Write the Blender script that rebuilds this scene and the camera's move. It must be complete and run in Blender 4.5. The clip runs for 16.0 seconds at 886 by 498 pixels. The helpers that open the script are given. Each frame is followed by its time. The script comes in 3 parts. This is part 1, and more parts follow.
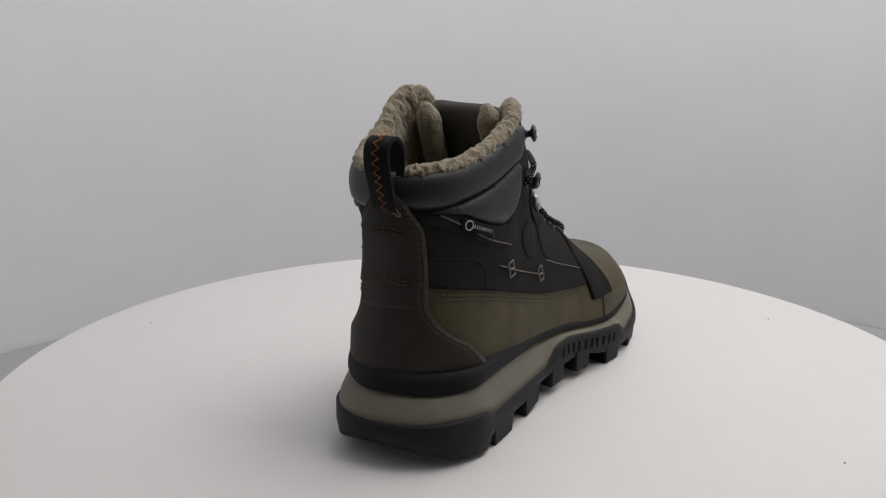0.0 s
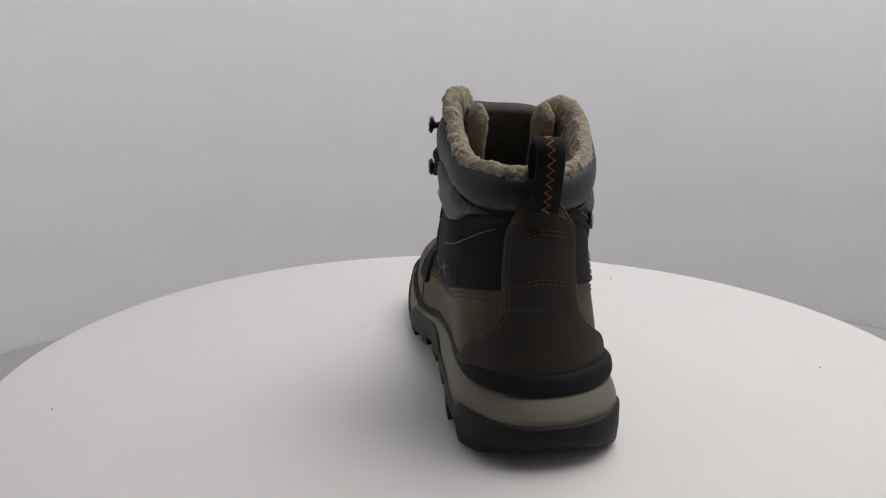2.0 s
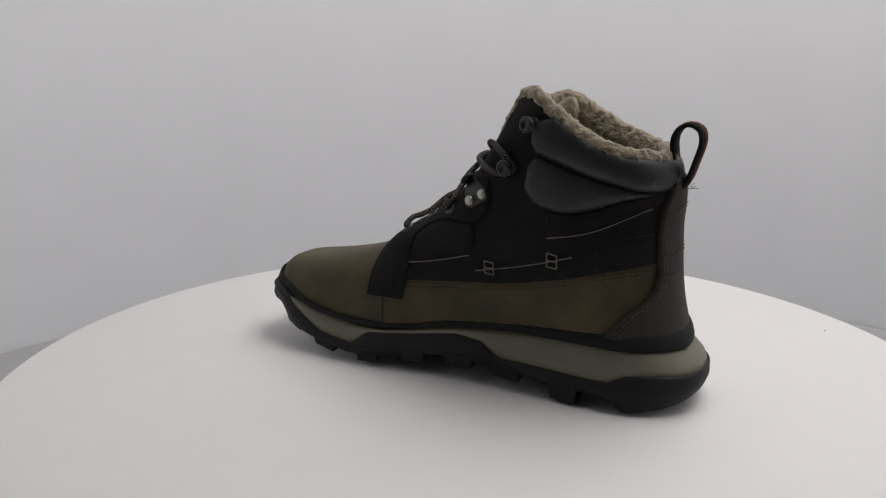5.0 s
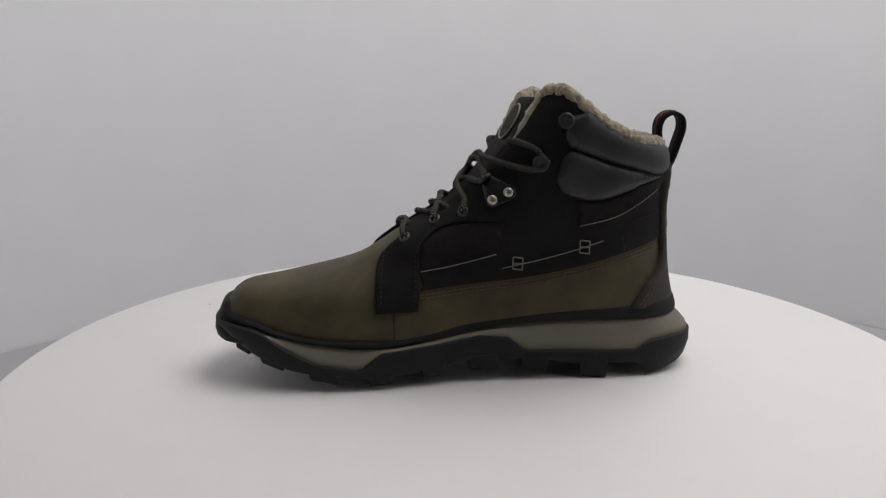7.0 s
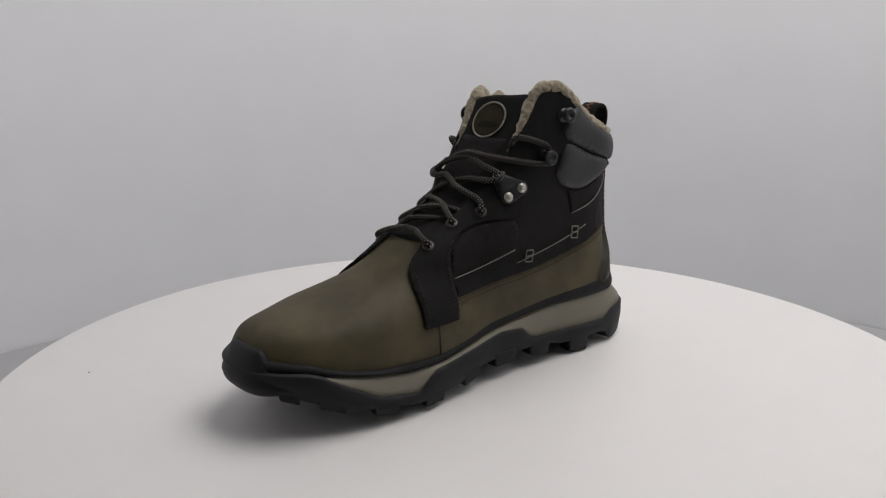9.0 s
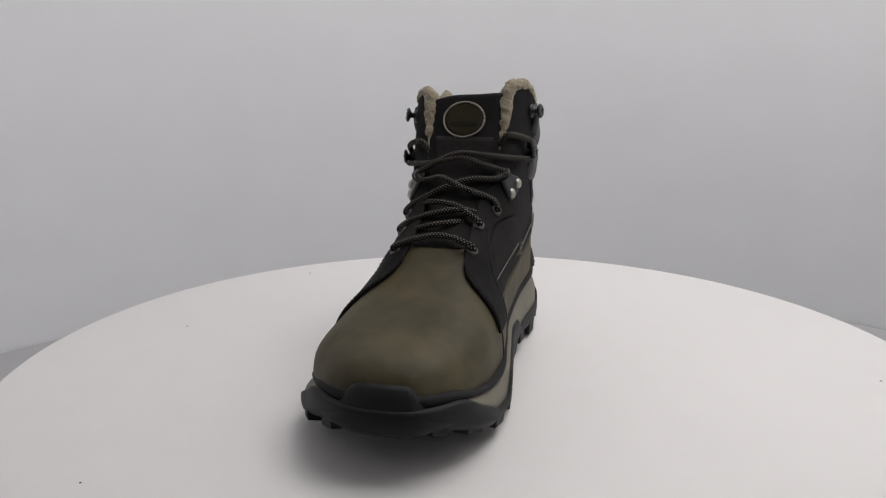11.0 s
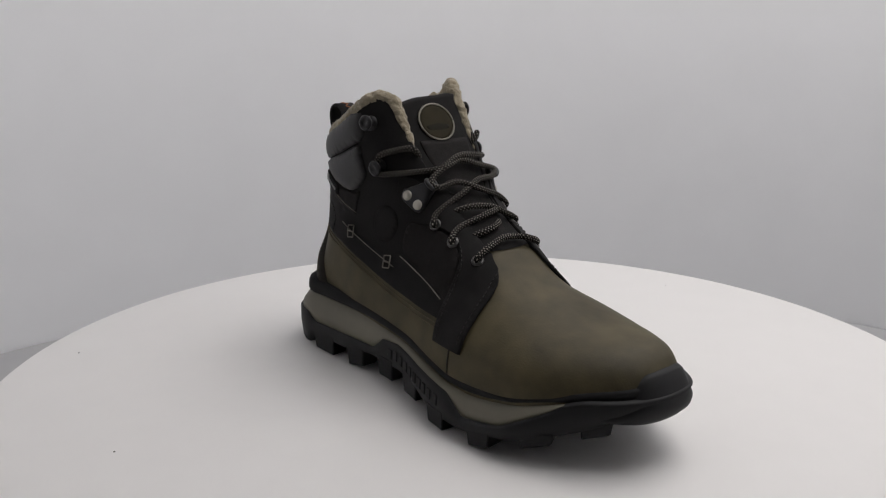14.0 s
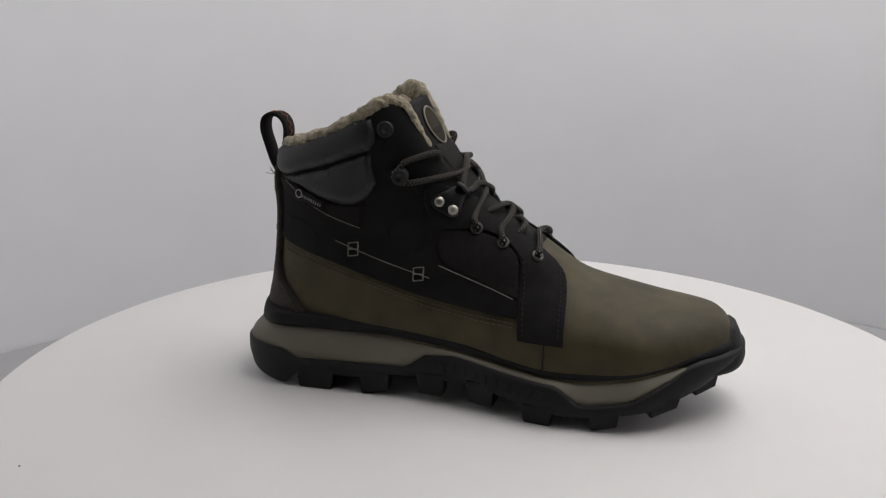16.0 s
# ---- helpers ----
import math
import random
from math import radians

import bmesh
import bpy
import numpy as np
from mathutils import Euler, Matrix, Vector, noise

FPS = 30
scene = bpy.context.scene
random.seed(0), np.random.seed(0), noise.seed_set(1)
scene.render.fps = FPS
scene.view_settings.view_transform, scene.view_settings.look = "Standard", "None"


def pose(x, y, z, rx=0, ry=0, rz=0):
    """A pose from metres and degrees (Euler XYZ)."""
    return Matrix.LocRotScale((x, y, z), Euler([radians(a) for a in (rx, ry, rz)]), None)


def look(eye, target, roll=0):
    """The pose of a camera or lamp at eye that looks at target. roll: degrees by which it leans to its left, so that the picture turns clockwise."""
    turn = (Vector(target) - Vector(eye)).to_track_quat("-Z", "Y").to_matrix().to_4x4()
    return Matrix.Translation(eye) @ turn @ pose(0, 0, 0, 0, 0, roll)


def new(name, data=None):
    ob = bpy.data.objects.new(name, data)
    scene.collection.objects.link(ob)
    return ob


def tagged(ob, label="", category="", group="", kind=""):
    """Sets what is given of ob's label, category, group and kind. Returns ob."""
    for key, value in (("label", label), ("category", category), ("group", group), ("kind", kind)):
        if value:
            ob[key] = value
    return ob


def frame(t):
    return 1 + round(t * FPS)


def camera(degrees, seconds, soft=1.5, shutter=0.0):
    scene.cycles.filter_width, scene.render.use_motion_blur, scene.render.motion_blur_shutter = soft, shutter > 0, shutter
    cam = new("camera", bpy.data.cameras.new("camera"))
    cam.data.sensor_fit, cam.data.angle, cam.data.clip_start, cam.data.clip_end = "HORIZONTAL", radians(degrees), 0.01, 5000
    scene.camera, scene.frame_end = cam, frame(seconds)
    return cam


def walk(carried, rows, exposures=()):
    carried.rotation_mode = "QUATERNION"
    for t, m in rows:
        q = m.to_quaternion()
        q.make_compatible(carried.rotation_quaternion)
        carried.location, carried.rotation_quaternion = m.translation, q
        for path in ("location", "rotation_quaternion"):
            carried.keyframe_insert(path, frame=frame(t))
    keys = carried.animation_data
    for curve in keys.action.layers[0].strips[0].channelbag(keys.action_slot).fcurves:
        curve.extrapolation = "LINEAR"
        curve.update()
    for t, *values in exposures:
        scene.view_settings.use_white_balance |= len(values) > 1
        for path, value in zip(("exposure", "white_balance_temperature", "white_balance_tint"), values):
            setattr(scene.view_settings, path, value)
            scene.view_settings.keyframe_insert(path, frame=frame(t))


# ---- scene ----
# ---- camera: fixed before the turntable ----
cam = camera(54.1, 16.0, soft=1.2)
DIST, EYE_H = 0.53, 0.209
CAM_POSE = pose(0, -DIST, EYE_H, 90 - 13.82, -0.03, 2.19)
walk(cam, [(0.0, CAM_POSE), (16.0, CAM_POSE)])

# ---- light: a white photo booth with one unseen lamp assumed overhead ----
world = bpy.data.worlds.new("world")
scene.world = world
world.use_nodes = True
world.node_tree.nodes["Background"].inputs[0].default_value = (0.9, 0.93, 1.0, 1)
world.node_tree.nodes["Background"].inputs[1].default_value = 0.1


def area_lamp(name, eye, target, sx, sy, watts, colour):
    data = bpy.data.lights.new(name, "AREA")
    data.shape, data.size, data.size_y, data.energy, data.color = "RECTANGLE", sx, sy, watts, colour
    ob = new(name, data)
    ob.matrix_world = look(eye, target)
    return tagged(ob, "rectangular area lamp, unseen, assumed overhead from the soft shadows", "lamp")


# Unseen source; overhead place follows from how the shadows fall.
area_lamp("overhead_lamp", (0.31, 0.14, 1.38), (0.20, 0.12, 0), 1.15, 1.15, 15.0, (1.0, 0.965, 0.945))
scene.view_settings.exposure = 0.0


# ---- materials ----
def material(name, colour, rough=0.7, grain=60.0, vary=0.15, bump=0.2, bump_scale=400.0, metal=0.0, spec=0.5, sheen=0.0,
             blotch=18.0, distance=0.001):
    """Principled surface with colour blotches, finer grain and fine relief, in object space."""
    m = bpy.data.materials.new(name)
    m.use_nodes = True
    nt = m.node_tree
    b = nt.nodes["Principled BSDF"]
    tc = nt.nodes.new("ShaderNodeTexCoord")
    n1, n2, n3 = (nt.nodes.new("ShaderNodeTexNoise") for _ in range(3))
    for n, s, d in ((n1, blotch, 3), (n2, grain, 4), (n3, bump_scale, 5)):
        n.inputs["Scale"].default_value, n.inputs["Detail"].default_value = s, d
        nt.links.new(tc.outputs["Object"], n.inputs["Vector"])
    add = nt.nodes.new("ShaderNodeMath")
    add.operation = "ADD"
    nt.links.new(n1.outputs["Fac"], add.inputs[0])
    nt.links.new(n2.outputs["Fac"], add.inputs[1])
    ramp = nt.nodes.new("ShaderNodeMapRange")
    ramp.inputs[1].default_value, ramp.inputs[2].default_value = 0.65, 1.35
    ramp.inputs[3].default_value, ramp.inputs[4].default_value = 1 - vary, 1 + vary
    nt.links.new(add.outputs[0], ramp.inputs[0])
    mix = nt.nodes.new("ShaderNodeVectorMath")
    mix.operation = "SCALE"
    mix.inputs[0].default_value = colour
    nt.links.new(ramp.outputs[0], mix.inputs["Scale"])
    nt.links.new(mix.outputs[0], b.inputs["Base Color"])
    bp = nt.nodes.new("ShaderNodeBump")
    bp.inputs["Strength"].default_value, bp.inputs["Distance"].default_value = bump, distance
    nt.links.new(n3.outputs["Fac"], bp.inputs["Height"])
    nt.links.new(bp.outputs[0], b.inputs["Normal"])
    b.inputs["Roughness"].default_value, b.inputs["Metallic"].default_value = rough, metal
    b.inputs["Specular IOR Level"].default_value = spec
    if sheen:
        b.inputs["Sheen Weight"].default_value, b.inputs["Sheen Roughness"].default_value = sheen, 0.5
    return m


def lace_material():
    """Round braided cord: black with small pale flecks in rows."""
    m = material("lace_cord", (0.02, 0.019, 0.018), 0.85, spec=0.15)
    nt = m.node_tree
    b = nt.nodes["Principled BSDF"]
    tc = nt.nodes.new("ShaderNodeTexCoord")
    sep = nt.nodes.new("ShaderNodeSeparateXYZ")
    nt.links.new(tc.outputs["UV"], sep.inputs[0])
    waves = []
    for axis, op in ((0, "SINE"), (1, "SINE")):
        mul, fn = nt.nodes.new("ShaderNodeMath"), nt.nodes.new("ShaderNodeMath")
        mul.operation, fn.operation = "MULTIPLY", op
        mul.inputs[1].default_value = math.pi
        nt.links.new(sep.outputs[axis], mul.inputs[0])
        nt.links.new(mul.outputs[0], fn.inputs[0])
        waves.append(fn)
    prod, rng = nt.nodes.new("ShaderNodeMath"), nt.nodes.new("ShaderNodeMapRange")
    prod.operation = "MULTIPLY"
    nt.links.new(waves[0].outputs[0], prod.inputs[0])
    nt.links.new(waves[1].outputs[0], prod.inputs[1])
    rng.inputs[1].default_value, rng.inputs[2].default_value = 0.52, 0.74
    nt.links.new(prod.outputs[0], rng.inputs[0])
    mix = nt.nodes.new("ShaderNodeMix")
    mix.data_type = "RGBA"
    mix.inputs[6].default_value, mix.inputs[7].default_value = (0.010, 0.0095, 0.009, 1), (0.38, 0.35, 0.31, 1)
    nt.links.new(rng.outputs[0], mix.inputs[0])
    nt.links.new(mix.outputs[2], b.inputs["Base Color"])
    return m


OLIVE = material("olive_nubuck", (0.064, 0.0515, 0.0240), 0.64, 70, 0.36, 0.25, 900, spec=0.35, blotch=26, distance=0.0004)
BROWN = material("dark_olive_leather", (0.0170, 0.0125, 0.0075), 0.70, 90, 0.25, 0.25, 800, distance=0.0004)
BLACK = material("black_nubuck", (0.0135, 0.0125, 0.0125), 0.8, 120, 0.3, 0.3, 1100, spec=0.15, distance=0.0005)
TEXTILE = material("black_brown_textile", (0.0146, 0.0126, 0.0124), 0.85, 300, 0.35, 0.6, 1600, spec=0.2, distance=0.0005)
CUSHION = material("dark_grey_synthetic_leather", (0.0170, 0.0165, 0.0182), 0.50, 80, 0.12, 0.15, 700, distance=0.0003)
RUBBER = material("black_rubber", (0.0090, 0.0090, 0.0100), 0.62, 70, 0.2, 0.15, 500, spec=0.28, distance=0.0004)
RIM = material("charcoal_foam", (0.0100, 0.0096, 0.0104), 0.75, 70, 0.2, 0.2, 600, spec=0.25, distance=0.0003)
KHAKI = material("khaki_foam", (0.155, 0.142, 0.106), 0.6, 70, 0.08, 0.12, 700, distance=0.0003)
FLEECE = material("beige_sherpa_fleece", (0.33, 0.285, 0.205), 0.95, 220, 0.22, 0.9, 420, spec=0.1, sheen=0.3, distance=0.002)
THREAD = material("grey_thread", (0.19, 0.175, 0.15), 0.8)
OLIVE_THREAD = material("olive_thread", (0.105, 0.088, 0.052), 0.8)
DARK_THREAD = material("brown_thread", (0.070, 0.054, 0.038), 0.8)
BADGE = material("olive_badge_leather", (0.030, 0.0245, 0.0125), 0.75, 90, 0.2, 0.2, 800, spec=0.15, distance=0.0004)
RING = material("pale_ring", (0.27, 0.25, 0.205), 0.7)
BADGE_DARK = material("dark_badge_leather", (0.017, 0.014, 0.009), 0.75, 90, 0.2, 0.2, 800, spec=0.15, distance=0.0004)
QUIET_THREAD = material("dark_grey_thread", (0.016, 0.015, 0.014), 0.8)
ORANGE = material("orange_thread", (0.34, 0.11, 0.03), 0.75)
STEEL = material("brushed_steel", (0.46, 0.44, 0.39), 0.42, metal=1.0, bump=0.05)
GUNMETAL = material("black_metal", (0.035, 0.035, 0.037), 0.35, metal=0.6, bump=0.05)
EYELET = material("dull_metal", (0.10, 0.097, 0.095), 0.38, metal=0.9, bump=0.05)
LINING = material("dark_grey_lining", (0.13, 0.122, 0.118), 0.8, 200, 0.2, 0.4, 1200, distance=0.0005)
LABEL_GREY = material("pale_grey_print", (0.42, 0.42, 0.42), 0.7)
LACE = lace_material()
DISC = material("white_turntable_laminate", (0.80, 0.785, 0.775), 0.42, 40, 0.012, 0.03, 300, spec=0.35, blotch=5)
WALL = material("white_booth_sheet", (0.78, 0.785, 0.80), 0.8, 12, 0.02, 0.05, 60, blotch=2)
ROOM = material("unseen_room_grey", (0.16, 0.16, 0.165), 0.9, 8, 0.05, 0.1, 60, blotch=2)
SHADE_GREY = material("shade_band_grey", (0.47, 0.47, 0.48), 0.85, 12, 0.03, 0.05, 60, blotch=2)
FLOOR = material("grey_studio_floor", (0.12, 0.12, 0.12), 0.7, 10, 0.1, 0.1, 80, blotch=2)
SPECK = material("dark_dust", (0.08, 0.07, 0.06), 0.9)


# ---- building helpers ----
def part(name, bm, mat, parent=None, label="", smooth=True):
    """Links a bmesh as one mesh object under a thing or a part."""
    me = bpy.data.meshes.new(name)
    bmesh.ops.recalc_face_normals(bm, faces=bm.faces)
    for f in bm.faces:
        f.smooth = smooth
    bm.to_mesh(me)
    bm.free()
    me.materials.append(mat)
    ob = new(name, me)
    ob.parent = parent
    return tagged(ob, label)


def table(*pairs):
    """Smooth monotone curve through (x, y) pairs."""
    xs, ys = [p[0] for p in pairs], [p[1] for p in pairs]
    n = len(xs)
    d = [(ys[i + 1] - ys[i]) / (xs[i + 1] - xs[i]) for i in range(n - 1)]
    s = [d[0]] + [0 if d[i - 1] * d[i] <= 0 else 2 * d[i - 1] * d[i] / (d[i - 1] + d[i]) for i in range(1, n - 1)] + [d[-1]]

    def value(x):
        if x <= xs[0]:
            return ys[0]
        if x >= xs[-1]:
            return ys[-1]
        i = 0
        while xs[i + 1] < x:
            i += 1
        h = xs[i + 1] - xs[i]
        u = (x - xs[i]) / h
        return (ys[i] * (1 + 2 * u) * (1 - u) ** 2 + s[i] * h * u * (1 - u) ** 2 + ys[i + 1] * u * u * (3 - 2 * u)
                + s[i + 1] * h * u * u * (u - 1))
    return value


def smooth_step(x, a, b):
    u = min(1.0, max(0.0, (x - a) / (b - a)))
    return u * u * (3 - 2 * u)


def grid_bm(rows, closed=False):
    """Quads over rows of points of equal length."""
    bm = bmesh.new()
    vs = [[bm.verts.new(p) for p in row] for row in rows]
    n = len(rows[0])
    for a, b in zip(vs, vs[1:]):
        for i in range(n if closed else n - 1):
            j = (i + 1) % n
            bm.faces.new((a[i], a[j], b[j], b[i]))
    return bm


def smooth_path(points, steps=8):
    """Catmull-Rom through the points."""
    p = [Vector(q) for q in points]
    p = [2 * p[0] - p[1]] + p + [2 * p[-1] - p[-2]]
    out = []
    for i in range(1, len(p) - 2):
        for k in range(steps):
            u = k / steps
            out.append(0.5 * (2 * p[i] + (p[i + 1] - p[i - 1]) * u + (2 * p[i - 1] - 5 * p[i] + 4 * p[i + 1] - p[i + 2]) * u * u
                              + (3 * p[i] - p[i - 1] - 3 * p[i + 1] + p[i + 2]) * u ** 3))
    return out + [p[-2]]


def tube_bm(path, radius, sides=12, bm=None, caps=True):
    """A round cord along a path, with UV: turns round and length along."""
    bm = bm or bmesh.new()
    uv = bm.loops.layers.uv.verify()
    rings, along, up = [], [], Vector((0.13, 0.21, 1)).normalized()
    length = 0.0
    for i, p in enumerate(path):
        d = (path[min(i + 1, len(path) - 1)] - path[max(i - 1, 0)]).normalized()
        side = d.cross(up).normalized()
        up = side.cross(d).normalized()
        length += (p - path[i - 1]).length if i else 0.0
        along.append(length)
        rings.append([bm.verts.new(p + radius * (math.cos(k * math.tau / sides) * side + math.sin(k * math.tau / sides) * up))
                      for k in range(sides)])
    for i in range(len(rings) - 1):
        for k in range(sides):
            f = bm.faces.new((rings[i][k], rings[i][(k + 1) % sides], rings[i + 1][(k + 1) % sides], rings[i + 1][k]))
            for lp, (u, v) in zip(f.loops, ((k, i), (k + 1, i), (k + 1, i + 1), (k, i + 1))):
                lp[uv].uv = (u * 8 / sides, along[v] / 0.0010)
    if caps:
        bm.faces.new(rings[0][::-1])
        bm.faces.new(rings[-1])
    return bm


def lathe_bm(profile, sides=24, m=None):
    """Turned shape about z from (radius, z) pairs; radius 0 closes it."""
    bm = bmesh.new()
    rings = []
    for r, z in profile:
        rings.append([bm.verts.new((0, 0, z))] if r == 0 else
                     [bm.verts.new((r * math.cos(k * math.tau / sides), r * math.sin(k * math.tau / sides), z)) for k in range(sides)])
    for a, b in zip(rings, rings[1:]):
        for k in range(sides):
            j = (k + 1) % sides
            ring = [a[k], a[j]] if len(a) > 1 else [a[0]]
            ring += [b[j], b[k]] if len(b) > 1 else [b[0]]
            bm.faces.new(ring)
    if m:
        bm.transform(m)
    return bm


def box_bm(x, y, z, m=None, bevel=0.0):
    bm = bmesh.new()
    bmesh.ops.create_cube(bm, size=1)
    bm.transform(Matrix.Diagonal((x, y, z, 1)))
    if bevel:
        bmesh.ops.bevel(bm, geom=bm.edges[:], offset=bevel, segments=2, affect="EDGES", profile=0.5)
    if m:
        bm.transform(m)
    return bm


def frame_at(p, n, along):
    """A pose with z along n and x near the direction given."""
    n = n.normalized()
    x = (along - along.dot(n) * n).normalized()
    y = n.cross(x)
    return Matrix.Translation(p) @ Matrix((x, y, n)).transposed().to_4x4()


# ---- the boot's form: x to the toe, y to its left, z up from the turntable ----
LEFT, RIGHT = 1, -1
PLAN_L = table((-.146, .0350), (-.115, .0378), (-.09, .0402), (-.04, .0375), (0, .037), (.03, .040), (.07, .0440), (.10, .0432), (.162, .0430))
PLAN_R = table((-.146, .0472), (-.09, .0480), (-.04, .0495), (0, .053), (.03, .0585), (.07, .0650), (.1, .0650), (.13, .0580), (.162, .0535))
VAMP_TOP = table((-.06, .31), (-.045, .205), (-.036, .182), (-.031, .172), (-.024, .1585), (-.011, .1375), (.003, .1205), (.013, .1105),
                 (.028, .1000), (.049, .0872), (.056, .0825), (.072, .0732), (.086, .0682), (.1, .0645), (.118, .0610), (.132, .0592),
                 (.143, .0574), (.150, .0538), (.1545, .0480), (.158, .037), (.1587, .027))
HEEL_BACK = table((.02, -.130), (.045, -.1275), (.06, -.1243), (.077, -.1225), (.107, -.1212), (.129, -.1202), (.146, -.1180), (.18, -.114))
SHAFT_W = table((.03, .0380), (.085, .0375), (.1, .0368), (.13, .0362), (.157, .0370), (.19, .0365))
LEATHER_FOOT = table((-.145, .0455), (-.115, .0458), (-.085, .0448), (-.05, .0425), (-.015, .039), (.01, .036), (.035, .031), (.055, .029),
                     (.09, .030), (.12, .0345), (.14, .0405), (.16, .0435))
MID_TOP = table((-.146, .0360), (-.118, .0366), (-.09, .0372), (-.05, .0368), (-.015, .0345), (.01, .0315), (.04, .0268), (.055, .0255),
                (.07, .0255), (.1, .0288), (.125, .0335), (.136, .0350), (.15, .0368), (.163, .0372))


def mid_foot(x):
    pts = ((-.147, .0235), (-.125, .0245), (-.108, .0235), (-.098, .0185), (-.06, .0192), (-.028, .0200), (-.017, .0285), (0.0, .0303),
           (.03, .0262), (.062, .0232), (.074, .0135), (.1, .0175), (.122, .0285), (.132, .0352), (.140, .0376), (.163, .0390))
    return float(np.interp(x, [p[0] for p in pts], [p[1] for p in pts]))


TREAD = table((-.147, .0120), (-.138, .0068), (-.124, .0026), (-.110, .0004), (-.098, 0.0), (-.06, 0.0), (-.03, .0045), (.015, .0045), (.045, 0.0), (.075, 0.0), (.09, .0025),
              (.11, .0075), (.13, .0142), (.15, .0206), (.163, .0266))


ARCH = table((-.085, 0), (-.050, .0030), (0, .0042), (.035, .0044), (.06, .0032), (.09, .0024), (.125, .0016), (.163, .0015))


def taper(x, start, end, p=2.5):
    u = (x - start) / (end - start)
    return 1.0 if u <= 0 else max(0.0, 1 - min(u, 1) ** p) ** (1 / p)


def toe_shift(x):
    return -.004 * smooth_step(x, .09, .16)


def outline(a, off=0.0):
    """The sole's plan at a in -1..1 (0 heel, +-1 toe, sign the side), grown by off."""
    def at(q):
        s = 1 if q >= 0 else -1
        x = -.1445 + .3075 * (1 - math.cos(math.pi * abs(q))) / 2
        w = (PLAN_L if s > 0 else PLAN_R)(x) * taper(x, -.100, -.1445, 2.3) * taper(x, .080, .163, 2.5 if s > 0 else 2.3)
        return Vector((x, s * w + toe_shift(x), 0))
    a = max(-.9999, min(.9999, a))
    e = .004
    p = at(a)
    lo, hi = a - e, a + e
    q0 = at(lo if lo > -1 else lo + 2)
    q1 = at(hi if hi < 1 else hi - 2)
    d = (q1 - q0).normalized()
    n = Vector((-d.y, d.x, 0))
    return p + off * n


# where each level's front lies
_zs = np.linspace(.02, .30, 24000)
_xs = np.linspace(-.06, .1587, 24000)
_vt = np.array([VAMP_TOP(x) for x in _xs])
_front = np.interp(-_zs, -_vt, _xs)


def front(z):
    return float(np.interp(z, _zs, _front))


def upper(a, z):
    """A point of the upper's skin at a in -1..1 (0 heel seam, +-1 front) and height z."""
    if a > 1:
        a -= 2
    if a < -1:
        a += 2
    s = 1 if a >= 0 else -1
    xb, xf = HEEL_BACK(z), front(z)
    x = xb + (xf - xb) * (1 - math.cos(math.pi * abs(a))) / 2
    foot = (PLAN_L(x) - .0045 - .0025 * smooth_step(x, .03, .08) if s > 0 else PLAN_R(x) - .0045 - .0038 * (1 - smooth_step(x, -.09, -.05))) * taper(x, .080, .1592, 2.35)
    k = smooth_step(z, .045, .100)
    w = foot * (1 - k) + SHAFT_W(z) * k + .0022 * smooth_step(x, -.078, -.045) * smooth_step(z, .112, .140)
    p = 2.2 + .7 * smooth_step(x, .050, .100) + .8 * smooth_step(z, .068, .09) * (1 - smooth_step(x, .05, .09)) + 1.1 * smooth_step(z, .108, .145)
    vt = VAMP_TOP(x)
    u = max(0.0, min(1.0, (z - .028) / max(1e-5, vt - .028)))
    w *= max(0.0, 1 - u ** p) ** (1 / p)
    q = smooth_step(z, .05, .10) * (1 - .9 * smooth_step(z, .116, .130) if s > 0 else 1)
    w *= taper(x, -.080 + .018 * q, xb, 2.3 - .25 * q)
    if abs(a) > .99999:
        w = 0.0
    shift = -.0030 * smooth_step(x, -.01, .05) * (1 - smooth_step(x, .07, .16)) * smooth_step(z, .05, .08) + toe_shift(x) + .0010 * smooth_step(x, .055, .09) * (1 - smooth_step(x, .125, .158)) * smooth_step(z, .04, .06)
    shift *= min(1.0, w / .004) if abs(a) < .5 else 1.0
    return Vector((x, s * w + shift, z))


def skin(a, z, off=0.0):
    """The skin grown outwards by off."""
    p = upper(a, z)
    e = .012
    da = upper(a + e, z) - upper(a - e, z)
    dz = upper(a, z + .0002) - upper(a, z - .0002)
    n = dz.cross(da)
    n = n.normalized() if n.length > 1e-9 else Vector((1, 0, 0))
    if n.dot(p - Vector((-.06 if p.x < 0 else p.x - .03, 0, p.z - .02))) < 0:
        n = -n
    return p + off * n


def normal(a, z):
    return (skin(a, z, .01) - skin(a, z, 0)).normalized()


def at_x(x, z, side):
    """The a at which the skin of that side has this x and z."""
    xb, xf = HEEL_BACK(z), front(z)
    return side * math.acos(max(-1.0, min(1.0, 1 - 2 * (x - xb) / (xf - xb)))) / math.pi


def on_side(x, z, side, off=0.0):
    return skin(at_x(x, z, side), z, off)


